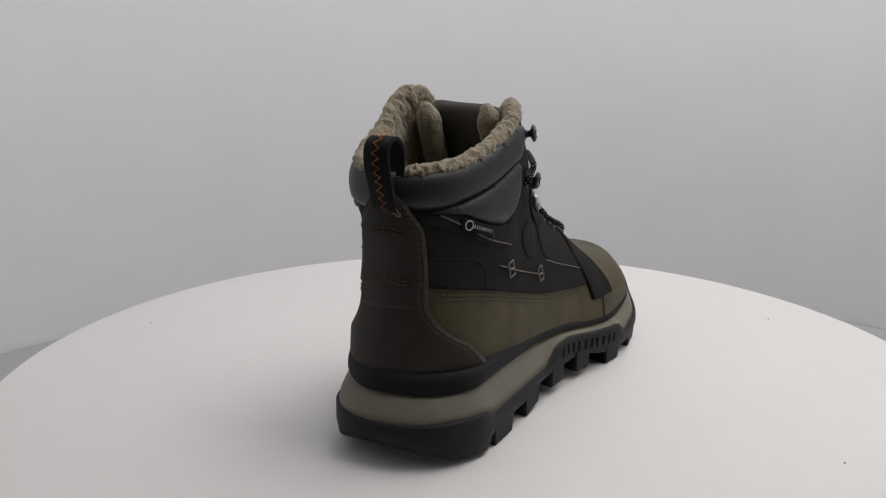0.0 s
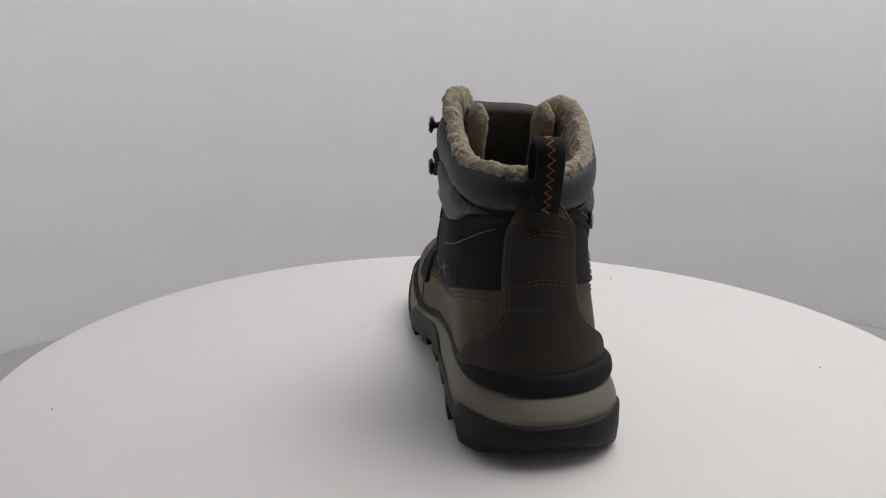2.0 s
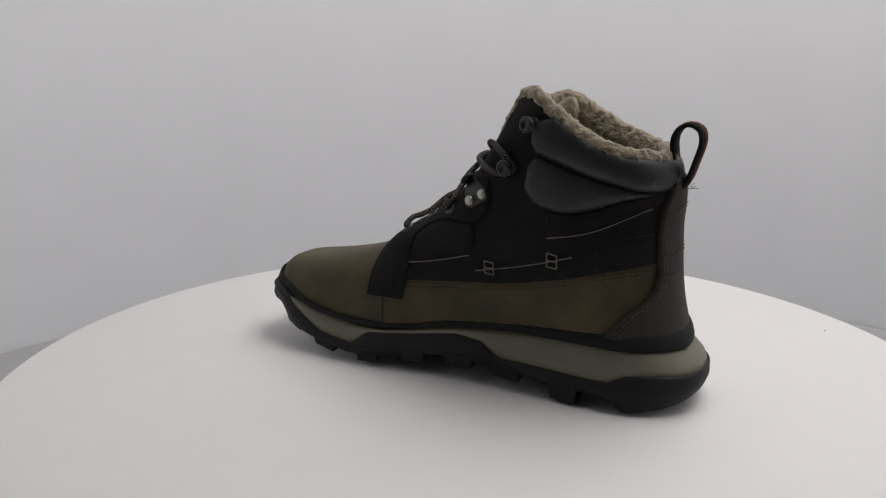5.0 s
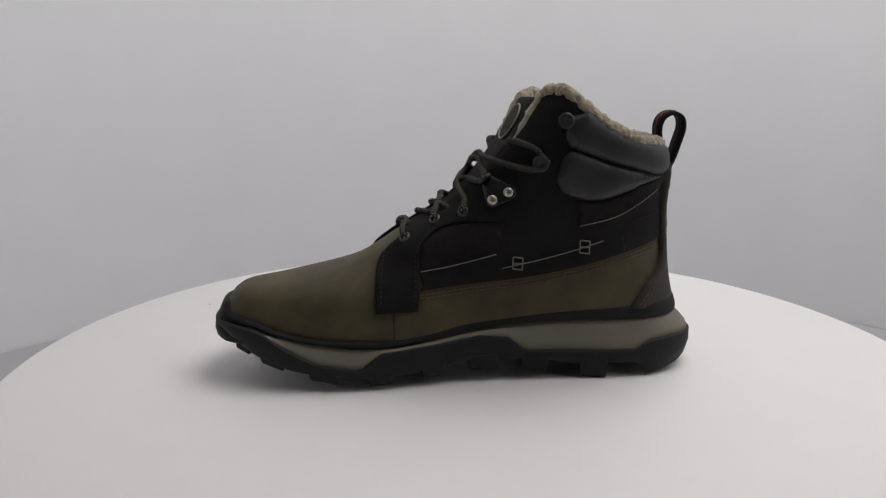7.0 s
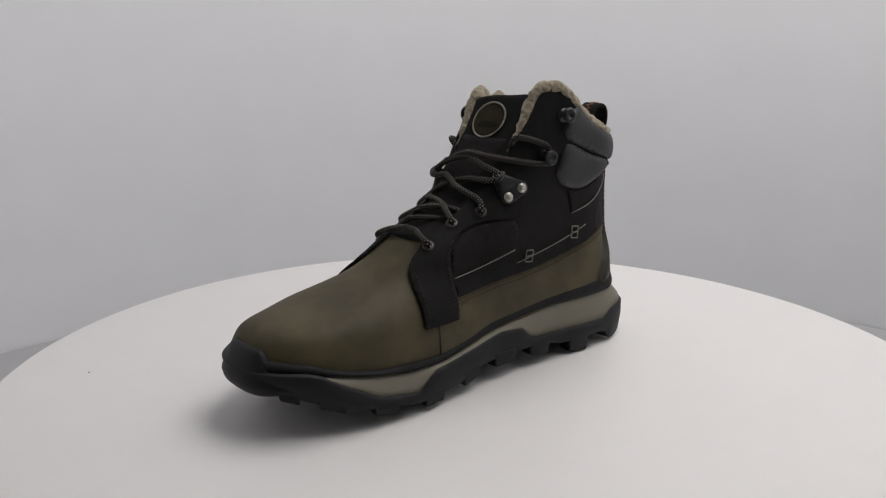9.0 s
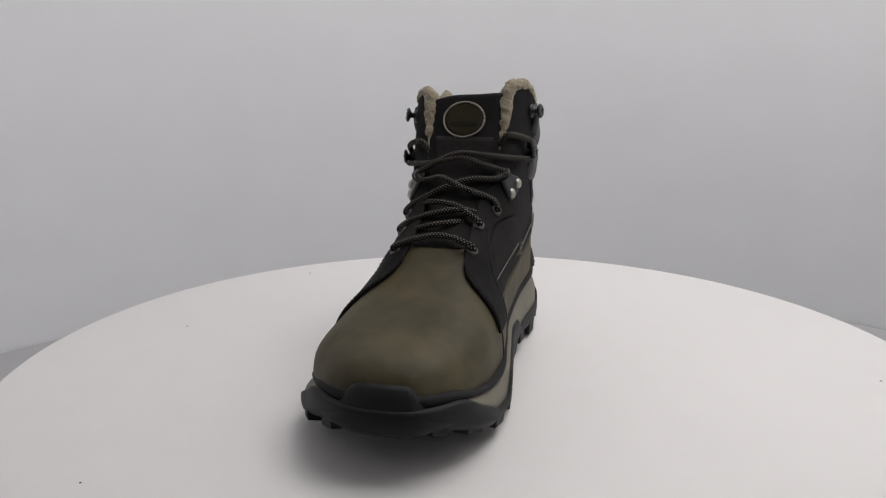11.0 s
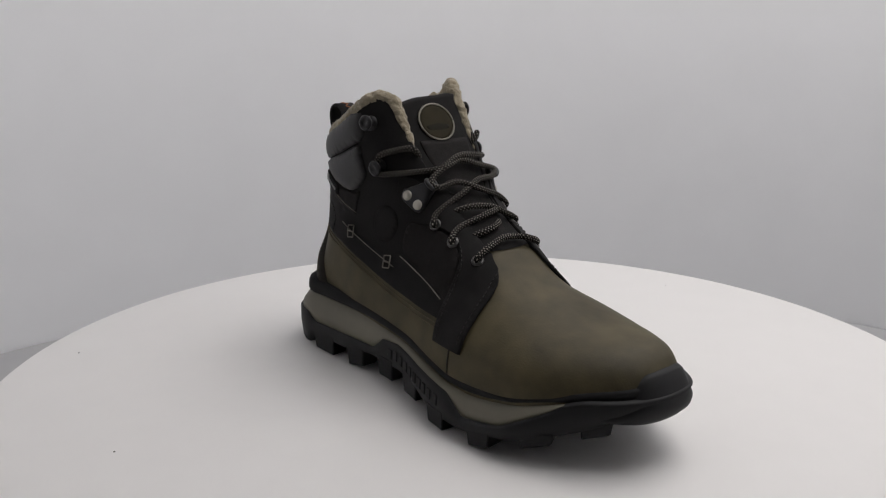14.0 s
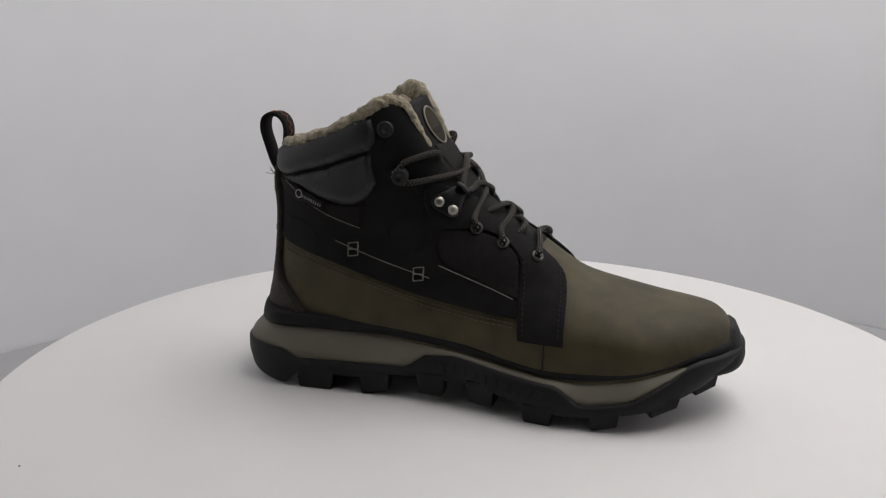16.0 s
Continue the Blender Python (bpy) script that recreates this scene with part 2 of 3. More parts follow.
SPAN = 0.25
def patch_bm(outline_az, off, bulge=0.0, radius=.008, cell=.003, depth=.0015):
    """A raised piece on the skin within an outline of (a, z): edges off above the skin, its middle swollen by bulge."""
    pts = [(a * SPAN, z) for a, z in outline_az]
    lift = off if callable(off) else lambda a, z: off
    bm = bmesh.new()
    vs = [bm.verts.new((u, v, 0)) for u, v in pts]
    es = [bm.edges.new((vs[i], vs[(i + 1) % len(vs)])) for i in range(len(vs))]
    bmesh.ops.triangle_fill(bm, use_beauty=True, edges=es)
    for axis in (0, 1):
        lo, hi = min(p[axis] for p in pts), max(p[axis] for p in pts)
        k = math.floor(lo / cell) + 1
        while k * cell < hi:
            co = Vector((k * cell, 0, 0)) if axis == 0 else Vector((0, k * cell, 0))
            no = Vector((1, 0, 0)) if axis == 0 else Vector((0, 1, 0))
            bmesh.ops.bisect_plane(bm, geom=bm.verts[:] + bm.edges[:] + bm.faces[:], plane_co=co, plane_no=no)
            k += 1
    seg0 = np.array(pts)
    seg1 = np.roll(seg0, -1, axis=0)
    d = seg1 - seg0
    dd = (d * d).sum(1) + 1e-12
    top = {}
    for v in bm.verts:
        q = np.array((v.co.x, v.co.y))
        u = np.clip(((q - seg0) * d).sum(1) / dd, 0, 1)
        dist = float(np.sqrt((((seg0 + u[:, None] * d) - q) ** 2).sum(1).min()))
        r = min(1.0, dist / radius)
        top[v] = (v.co.x / SPAN, v.co.y, lift(v.co.x / SPAN, v.co.y) + bulge * math.sqrt(max(0.0, 1 - (1 - r) ** 2)))
    rim = [e for e in bm.edges if len(e.link_faces) == 1]
    made = bmesh.ops.extrude_edge_only(bm, edges=rim)["geom"]
    low = {}
    for g in made:
        if isinstance(g, bmesh.types.BMVert):
            low[g] = True
    for v in bm.verts:
        if v in low:
            v.co = skin(v.co.x / SPAN, v.co.y, lift(v.co.x / SPAN, v.co.y) - depth)
    for v, (a, z, o) in top.items():
        v.co = skin(a, z, o)
    return bm


def side_outline(points, side, step=.0016, closed=True):
    """(x, z) corners on one side as a dense outline of (a, z)."""
    out, n = [], len(points)
    for i in range(n if closed else n - 1):
        (x0, z0), (x1, z1) = points[i], points[(i + 1) % n]
        k = max(1, int(math.hypot(x1 - x0, z1 - z0) / step))
        for q in range(k):
            x, z = x0 + (x1 - x0) * q / k, z0 + (z1 - z0) * q / k
            out.append((at_x(x, z, side), z))
    if not closed:
        out.append((at_x(*points[-1], side), points[-1][1]))
    return out


def soft(points, steps=5):
    """A rounded run of (x, z) points."""
    return [(p.x, p.y) for p in smooth_path([(x, z, 0) for x, z in points], steps)]


def stitch_bm(path, length=.0024, gap=.0010, r=.00035, bm=None):
    """Single stitches laid along a path."""
    bm = bm or bmesh.new()
    dist, last = 0.0, None
    d = [0.0]
    for p, q in zip(path, path[1:]):
        d.append(d[-1] + (q - p).length)

    def at(s):
        i = max(0, min(len(d) - 2, int(np.searchsorted(d, s)) - 1))
        u = (s - d[i]) / max(1e-9, d[i + 1] - d[i])
        return path[i].lerp(path[i + 1], u)
    s = 0.0
    while s + length < d[-1]:
        tube_bm([at(s), at(s + length * .25), at(s + length * .75), at(s + length)], r, 5, bm)
        s += length + gap
    return bm


def side_path(points, side, off, steps=6):
    return [on_side(x, z, side, off) for x, z in soft(points, steps)]


def flare(a, x):
    """How far the outsole stands out at the outer forefoot."""
    return .0035 * smooth_step(x, .0, .05) * (1 - smooth_step(x, .095, .135)) if a < 0 else 0.0


def ring_mesh(levels, n=110, lo=-.9999, hi=.9999):
    """Rows round the sole's plan; each level is (growth, height at x, ...)."""
    aa = [lo + (hi - lo) * k / n for k in range(n + 1)]
    rows = []
    for grow, height, *more in levels:
        lean, tip, wide = (list(more) + [0.0, 0.0, 0.0])[:3]
        row = []
        for a in aa:
            x = outline(a).x
            p = outline(a, grow - lean * (1 - smooth_step(x, -.1445, -.105)) - tip * smooth_step(x, .125, .163) + wide * flare(a, x))
            row.append(Vector((p.x, p.y, height(x))))
        rows.append(row)
    return rows


# ---- the booth ----
def booth():
    """Round white booth wall, floor and added unseen parts that close the place."""
    r, n = 0.92, 96
    arc = [radians(-42 + 264 * k / n) for k in range(n + 1)]
    ring = lambda rad, z: [Vector((.06 + rad * math.cos(a), rad * math.sin(a), z)) for a in arc]
    bm = grid_bm([ring(r, -.45), ring(r, 1.4), ring(r + .02, 1.4), ring(r + .02, -.45), ring(r, -.45)])
    tagged(part("wall_booth", bm, WALL, None), "smooth curved white booth wall of matt sheet", "wall", kind="structure")
    tagged(part("floor", box_bm(5, 5, .05, Matrix.Translation((0, 0, -.475))), FLOOR, None, smooth=False),
           "dark grey studio floor round the booth", "floor", kind="structure")
    tagged(part("ceiling", box_bm(5, 5, .05, Matrix.Translation((0, 0, 2.4))), ROOM, None, smooth=False),
           "grey room ceiling, unseen, added to keep front light low", "ceiling", kind="structure")
    # Added grey ring: its tone puts shade beyond the disc's rim.
    tagged(part("floor_shade_ring", lathe_bm([(.262, -.219), (r - .002, -.219), (r - .002, -.239), (.262, -.239), (.262, -.219)], n, Matrix.Translation((.06, 0, 0))), SHADE_GREY, None, smooth=False),
           "matt light grey ring, its tone standing in for shade at the wall's foot", "floor", kind="structure")
    # Unseen reflector added over the booth to even out the wall.
    tagged(part("bounce_sheet", lathe_bm([(0, 1.402), (r + .02, 1.402), (r + .02, 1.42), (0, 1.42)], n, Matrix.Translation((.06, 0, 0))), WALL, None, smooth=False),
           "flat white sheet, unseen, added overhead to bounce light down", "ceiling", kind="structure")
    # Walls and ceiling are unseen, added so camera-facing sides get little light.
    for name, x, y, sx, sy in (("wall_north", 0, 2.5, 5, .06), ("wall_south", 0, -2.5, 5, .06), ("wall_east", 2.5, 0, .06, 4.94), ("wall_west", -2.5, 0, .06, 4.94)):
        tagged(part(name, box_bm(sx, sy, 2.82, Matrix.Translation((x, y, .965))), ROOM, None, smooth=False), "plain grey room wall, unseen, added to keep front light low", "wall", kind="structure")


def build_turntable():
    top = tagged(new("turntable"), "round white motorised turntable with a smooth matt top", "turntable")
    R = .2983
    part("disc", lathe_bm([(0, 0), (R - .003, 0), (R - .001, -.0008), (R, -.003), (R, -.016), (R - .002, -.018), (0, -.018)], 160), DISC, top)
    part("drum", lathe_bm([(0, -.0175), (.20, -.0175), (.20, -.44), (.21, -.45), (0, -.45)], 64), WALL, top, "white drum that carries the disc")
    rng = random.Random(4)
    for x, y in ((-.2415, .0785), (.1871, -.1239), (.0878, -.2533), (.2228, .1054)):
        part("speck", lathe_bm([(0, .0004), (.0005, .0003), (.0006, 0), (0, 0)], 8, Matrix.Translation((x, y, 0)) @ pose(0, 0, 0, 0, 0, rng.random() * 90)),
             SPECK, top, "tiny dark dust speck")
    return top


# ---- the boot ----
def build_sole(boot):
    n = 220
    out = part("outsole", bmesh.new(), RUBBER, boot, "black rubber outsole with deep chunky lugs")
    foot = lambda x: TREAD(x) + .0068 + .0028 * smooth_step(x, -.11, -.09) * (1 - smooth_step(x, .09, .12)) - .0028 * smooth_step(x, .02, .07) - .0055 * (1 - smooth_step(x, -.107, -.100))
    levels = [(-.006, lambda x: mid_foot(x)), (-.0008, lambda x: mid_foot(x), 0, 0, 1), (.0003, lambda x: mid_foot(x) - .0012, 0, 0, 1),
              (.0004, lambda x: max(foot(x) + .001, mid_foot(x) * .5 + foot(x) * .5 - .001), 0, .002, 1), (-.0002, lambda x: foot(x) + .0006, .001, .007, 1), (-.0015, foot, .0015, .009, 1)]
    rows = ring_mesh(levels, n)
    bm = grid_bm(rows, True)
    bm.verts.ensure_lookup_table()
    m = n + 1
    base = (len(rows) - 1) * m
    for k in range(n // 2):
        i, j = k, n - k
        if j - 1 > i + 1:
            bm.faces.new([bm.verts[base + q] for q in (i, i + 1, j - 1, j)])
    bmesh.ops.recalc_face_normals(bm, faces=bm.faces)
    for f in bm.faces:
        f.smooth = True
    bm.to_mesh(out.data)
    bm.free()
    # lugs round the edge, then a row of inner ones
    spans = {LEFT: ((-.0809, -.0615), (-.044, -.0244), (-.0121, .0082), (.0208, .0372), (.0537, .0702), (.0867, .1056), (.1194, .1349), (.143, .154)),
             RIGHT: ((-.0993, -.0738), (-.0583, -.0383), (-.0221, -.0044), (.0089, .0262), (.0428, .0606), (.0792, .096), (.1106, .1272), (.1369, .1511))}
    for side in (LEFT, RIGHT):
        for x0, x1 in spans[side]:
            x = (x0 + x1) / 2
            a0, a1 = (side * math.acos(1 - 2 * (q + .1445) / .3075) / math.pi for q in (x0, x1))
            a, da = (a0 + a1) / 2, (a1 - a0) / 2 * side
            top, low = [], []
            edge = .0004 - .006 * smooth_step(x, .115, .16) + flare(a, x)
            for q, grow in ((-1, edge), (1, edge), (1, -.0135), (-1, -.0135)):
                g = 1.0 if grow == edge else .8
                p, o = outline(a + q * da * g, grow), outline(a, 0)
                top.append(Vector((p.x, p.y, foot(o.x) + .004)))
                p = outline(a + q * da * g * .84, grow - .0006 if grow == edge else grow + .001)
                low.append(Vector((p.x, p.y, TREAD(p.x) + (ARCH(p.x) if side > 0 else 0.0))))
            b2 = bmesh.new()
            v = [b2.verts.new(p) for p in top + low]
            for f in ((0, 1, 2, 3), (7, 6, 5, 4), (0, 4, 5, 1), (1, 5, 6, 2), (2, 6, 7, 3), (3, 7, 4, 0)):
                b2.faces.new([v[k] for k in f])
            bmesh.ops.recalc_face_normals(b2, faces=b2.faces)
            bmesh.ops.bevel(b2, geom=b2.edges[:], offset=.0007, segments=1, affect="EDGES")
            part("lug", b2, RUBBER, out, smooth=False)
    for i in range(9):
        x = -.110 + i * .0255
        wide = .048 + .022 * smooth_step(x, -.02, .05) - .016 * smooth_step(x, .06, .10)
        part("lug", box_bm(.0195, wide, .0095, Matrix.Translation((x, -.006 - .004 * smooth_step(x, -.02, .05), TREAD(x) + .0085)), .001), RUBBER, out, smooth=False)
    # raised bars where the lettering of the side wall stands
    for i in range(10):
        x = -.006 + i * .0066
        a = RIGHT * math.acos(1 - 2 * (x + .1445) / .3075) / math.pi
        p, q = outline(a, .0006 + flare(a, x)), outline(a, .012)
        z0, z1 = mid_foot(x) - .0035, mid_foot(x) - .0105
        mid = Vector((p.x, p.y, (z0 + z1) / 2))
        part("letter_bar", box_bm(.0034 if i % 3 else .0042, .0062, .0012, frame_at(mid, q - p, Vector((1, 0, -.1))), .0003), RUBBER, out, smooth=False)
    # khaki foam, seen at heel and forefoot with a thin line between
    levels = [(-.004, lambda x: mid_foot(x) - .001), (-.0012, lambda x: mid_foot(x) - .0004, 0, 0, .8),
              (-.0016, lambda x: mid_foot(x) * .7 + MID_TOP(x) * .3, .0012, 0, .6), (-.0030, lambda x: mid_foot(x) * .35 + MID_TOP(x) * .65, .0038, 0, .3),
              (-.0052, lambda x: MID_TOP(x) - .0006, .0055), (-.0075, lambda x: MID_TOP(x) + .0005, .0055)]
    part("midsole", grid_bm(ring_mesh(levels, n), True), KHAKI, boot, "khaki foam midsole, thick under heel and forefoot")
    # charcoal rim between foam and leather
    rise = lambda f: (lambda x: MID_TOP(x) * (1 - f) + (LEATHER_FOOT(x) + .0005) * f)
    levels = [(-.009, rise(0), .0055), (-.0046, rise(.02), .0050), (-.0036, rise(.2), .0060), (-.0034, rise(.45), .0067), (-.0038, rise(.75), .0072),
              (-.0046, rise(.97), .0075), (-.0075, rise(1.02), .0075), (-.014, rise(.9), .0075)]
    part("rim", grid_bm(ring_mesh(levels, n), True), RIM, boot, "charcoal foam rim under the leather")
    # toe bumper, wrapped over the tip
    high = table((0, .0486), (.050, .0482), (.072, .0460), (.098, .0402), (.125, .0370), (.17, .0358))
    profile = [(-.013, 1.0), (-.0070, 1.03), (-.0050, .97), (-.0030, .78), (-.0012, .58), (.0004, .40), (.0008, .26), (.0000, .10), (-.0030, -.04), (-.010, -.08)]
    rows = []
    for grow, v in profile:
        row = []
        for k in range(49):
            a = .835 + .33 * k / 48
            d = abs(a - 1)
            p = outline(min(a, .9999) if a <= 1 else max(a - 2, -.9999), grow - .0022 * smooth_step(d, .07, .16))
            row.append(Vector((p.x, p.y, .026 + (high(d) - .026) * v)))
        rows.append(row)
    part("toe_bumper", grid_bm(rows), RUBBER, boot, "black rubber toe bumper")


COLLAR = table((0, .1435), (.25, .1468), (.4, .153), (.5, .161), (.6, .170), (.7, .1768), (.77, .1788), (.83, .1783), (.862, .1762), (.880, .1710),
               (.890, .1620), (.898, .1480), (.908, .1320), (.925, .1210), (.96, .1165), (1, .114))


def collar(a):
    return COLLAR(abs(a)) - (.0055 * smooth_step(abs(a), .35, .65) * (1 - smooth_step(abs(a), .885, .91)) if a < 0 else 0)


def build_upper(boot):
    n = 96
    half = [1 - (1 - k / n) ** 1.45 for k in range(n + 1)]
    aa = [-q for q in reversed(half[1:])] + half[:-1]
    rows = []
    m = 170
    for r in range(m + 1):
        f = r / m
        row = []
        for a in aa:
            zb = LEATHER_FOOT(upper(a, .045).x) - .006
            zc = collar(a) - .0025
            z = zb + (.10 - zb) * f / .68 if f < .68 else .10 + (zc - .10) * (f - .68) / .32
            row.append(skin(a, z, 0))
        rows.append(row)
    part("vamp", grid_bm(rows, True), OLIVE, boot, "olive nubuck vamp and lower quarters with a soft worn bloom")

    for side in (LEFT, RIGHT):
        low = [(.037, .059), (.001, .063), (-.033, .067), (-.068, .0745), (-.092, .081), (-.14, .0905)] if side > 0 else \
              [(.035, .055), (.008, .0575), (-.023, .063), (-.054, .0715), (-.085, .0805), (-.14, .0925)]
        back_low = low[-1][1]
        rim_line = [(side * a, collar(side * a) - .0006) for a in [k * .85 / 30 for k in range(30)] + [.85 + .11 * k / 44 for k in range(45)]]
        base_line = side_outline(soft(low), side, .0008)
        cut = min(i for i, q in enumerate(base_line) if abs(q[0]) < 1e-6)
        back_low = base_line[cut][1]
        front_edge = side_outline([(.004, .1175), (.016, .1060), (.030, .0965), (.0385, .0890), (.040, .075)], side, closed=False)
        flap = base_line[:cut + 1] + [(0.0, back_low + (rim_line[0][1] - back_low) * k / 8) for k in range(1, 8)] + rim_line + front_edge
        part("quarter_panel", patch_bm(flap, .0011, cell=.0022), BLACK, boot, "black nubuck quarter panel")
        # darker woven inset behind the strap
        k = -.002 if side < 0 else 0
        inset = [(.037, .070 + k * 3), (.018, .0745 + k * 2), (-.009, .0825), (-.010, .099), (.008, .0985), (.022, .094), (.034, .086)]
        part("textile_inset", patch_bm(side_outline(soft(inset), side), .0016), TEXTILE, boot, "black-brown woven textile inset")
        # eyelet stay that runs down into the forefoot strap
        foot = .0465 if side > 0 else .0435
        stay = soft([(-.020, .129), (-.006, .1225), (.004, .1160), (.016, .1060), (.034, .0945), (.046, .0876)]) + \
            soft([(.054, .0815), (.0600, .075), (.063, .065), (.0640, foot)]) + [(.0385, foot + .0005)] + \
            soft([(.037, .060), (.0365, .072), (.036, .081), (.032, .088), (.022, .0955), (.008, .100), (-.010, .1005), (-.018, .106), (-.022, .117)])
        part("eyelet_stay", patch_bm(side_outline(stay, side, .0006), .0022, cell=.0016), BLACK, boot, "black nubuck eyelet stay and forefoot strap")
        band = soft([(-.1185, .1245), (-.099, .1217), (-.084, .1150), (-.066, .112), (-.056, .1135)]) + \
            soft([(-.060, .0985), (-.084, .1045), (-.104, .1140), (-.1185, .1212)])
        part("textile_band", patch_bm(side_outline(band, side), .0017), TEXTILE, boot, "black-brown woven band below the cushions")
        # thread: pale decorative lines and pairs of square tacks
        lines = ([(.036, .0695), (.018, .0738), (-.009, .0818)], [(-.059, .0978), (-.084, .1035), (-.112, .117)], [(-.013, .0725), (-.045, .080), (-.074, .0885)]) if side > 0 else \
                ([(.034, .064), (.011, .072), (-.011, .080)], [(-.059, .0995), (-.084, .108), (-.110, .1235)], [(-.016, .0725), (-.045, .081), (-.074, .0912)])
        for line in lines:
            part("thread_line", tube_bm(side_path(line, side, .0026 if line is lines[0] else .0020), .00032, 6), THREAD, boot, "pale grey thread line")
        for cx, cz in (((-.0222, .0757), (-.0625, .0852)) if side > 0 else ((-.0225, .0745), (-.0625, .0868))):
            bm = bmesh.new()
            sq = [(-.0030, -.0042), (.0030, -.0034), (.0030, .0042), (-.0030, .0034)]
            for i in range(4):
                a, b = sq[i], sq[(i + 1) % 4]
                tube_bm([on_side(cx + a[0] + (b[0] - a[0]) * t, cz + a[1] + (b[1] - a[1]) * t, side, .0024) for t in (0, .33, .67, 1)], .00042, 6, bm)
            tube_bm([on_side(cx + t, cz, side, .0024) for t in (-.003, 0, .003)], .0005, 6, bm)
            part("tack_stitch", bm, THREAD, boot, "square tack of pale grey thread")
        for dz2 in (.0025, .0048):
            run = [(max(x, -.112), z - dz2 - (.0065 if x < -.112 else 0)) for x, z in low]
            part("stitching", stitch_bm(side_path(run, side, .0004)), OLIVE_THREAD, boot, "olive topstitching")
        part("seam", tube_bm(side_path([(.053, .0275 + .002), (.053, .036), (.0532, foot + .001)], side, .0001), .0006, 6), BROWN, boot, "butted side seam of the olive leather")
        for run in ([(.0560, .0790), (.0595, .067), (.0610, foot + .003)], [(.0415, foot + .003), (.0400, .060), (.0390, .073), (.0365, .084), (.024, .0965)]):
            part("stitching", stitch_bm(side_path(run, side, .0024), .0018, .0012, .0003), QUIET_THREAD, boot, "dark grey topstitching")
        rounded = [(-.088, .0815), (-.0865, .092), (-.093, .0985), (-.104, .1010), (-.114, .1025)]
        part("stitching", stitch_bm(side_path(rounded, side, .0015), r=.0003), QUIET_THREAD, boot, "brown topstitching")

    # padded collar cushions, wrapped round the heel
    def wrap(points, rim=False):
        half = {}
        for side in (LEFT, RIGHT):
            run = [q for q in side_outline(points, side, closed=False) if abs(q[0]) > .02]
            lead = [(side * k * .03, collar(side * k * .03) - .0012) for k in range(20)] if rim else [(0.0, points[0][1])]
            half[side] = lead + run + [(0.0, points[-1][1])]
        return half[LEFT] + list(reversed(half[RIGHT][1:-1]))
    top = soft([(-.051, .163), (-.0485, .152), (-.0515, .1455)]) + soft([(-.064, .141), (-.078, .1358), (-.098, .1302), (-.110, .1272), (-.14, .1240)])
    part("collar_cushion", patch_bm(wrap(top, True), .0014, .0030, .009), CUSHION, boot, "padded dark grey collar cushion")
    for side in (LEFT, RIGHT):
        fwd = 0.0 if side > 0 else -.0045
        lower = soft([(-.1130, .1248), (-.098, .1290), (-.078, .1345), (-.064, .1397), (-.0525, .1432), (-.0465 + fwd, .138)]) + \
            soft([(-.0440 + fwd, .126), (-.050 + fwd, .1175), (-.066, .1130), (-.084, .1160), (-.099, .1222)])
        part("ankle_cushion", patch_bm(side_outline(lower, side), .0014, .0026, .007), CUSHION, boot, "padded dark grey ankle cushion")

    # round raised mark on the outer quarter, left plain
    disc = [(-.030 + .0108 * math.cos(t * math.tau / 36), .0965 + .0112 * math.sin(t * math.tau / 36)) for t in range(36)]
    part("embossed_mark", patch_bm(side_outline(disc, RIGHT), .0015, .0004, .003), BLACK, boot, "plain round raised mark")


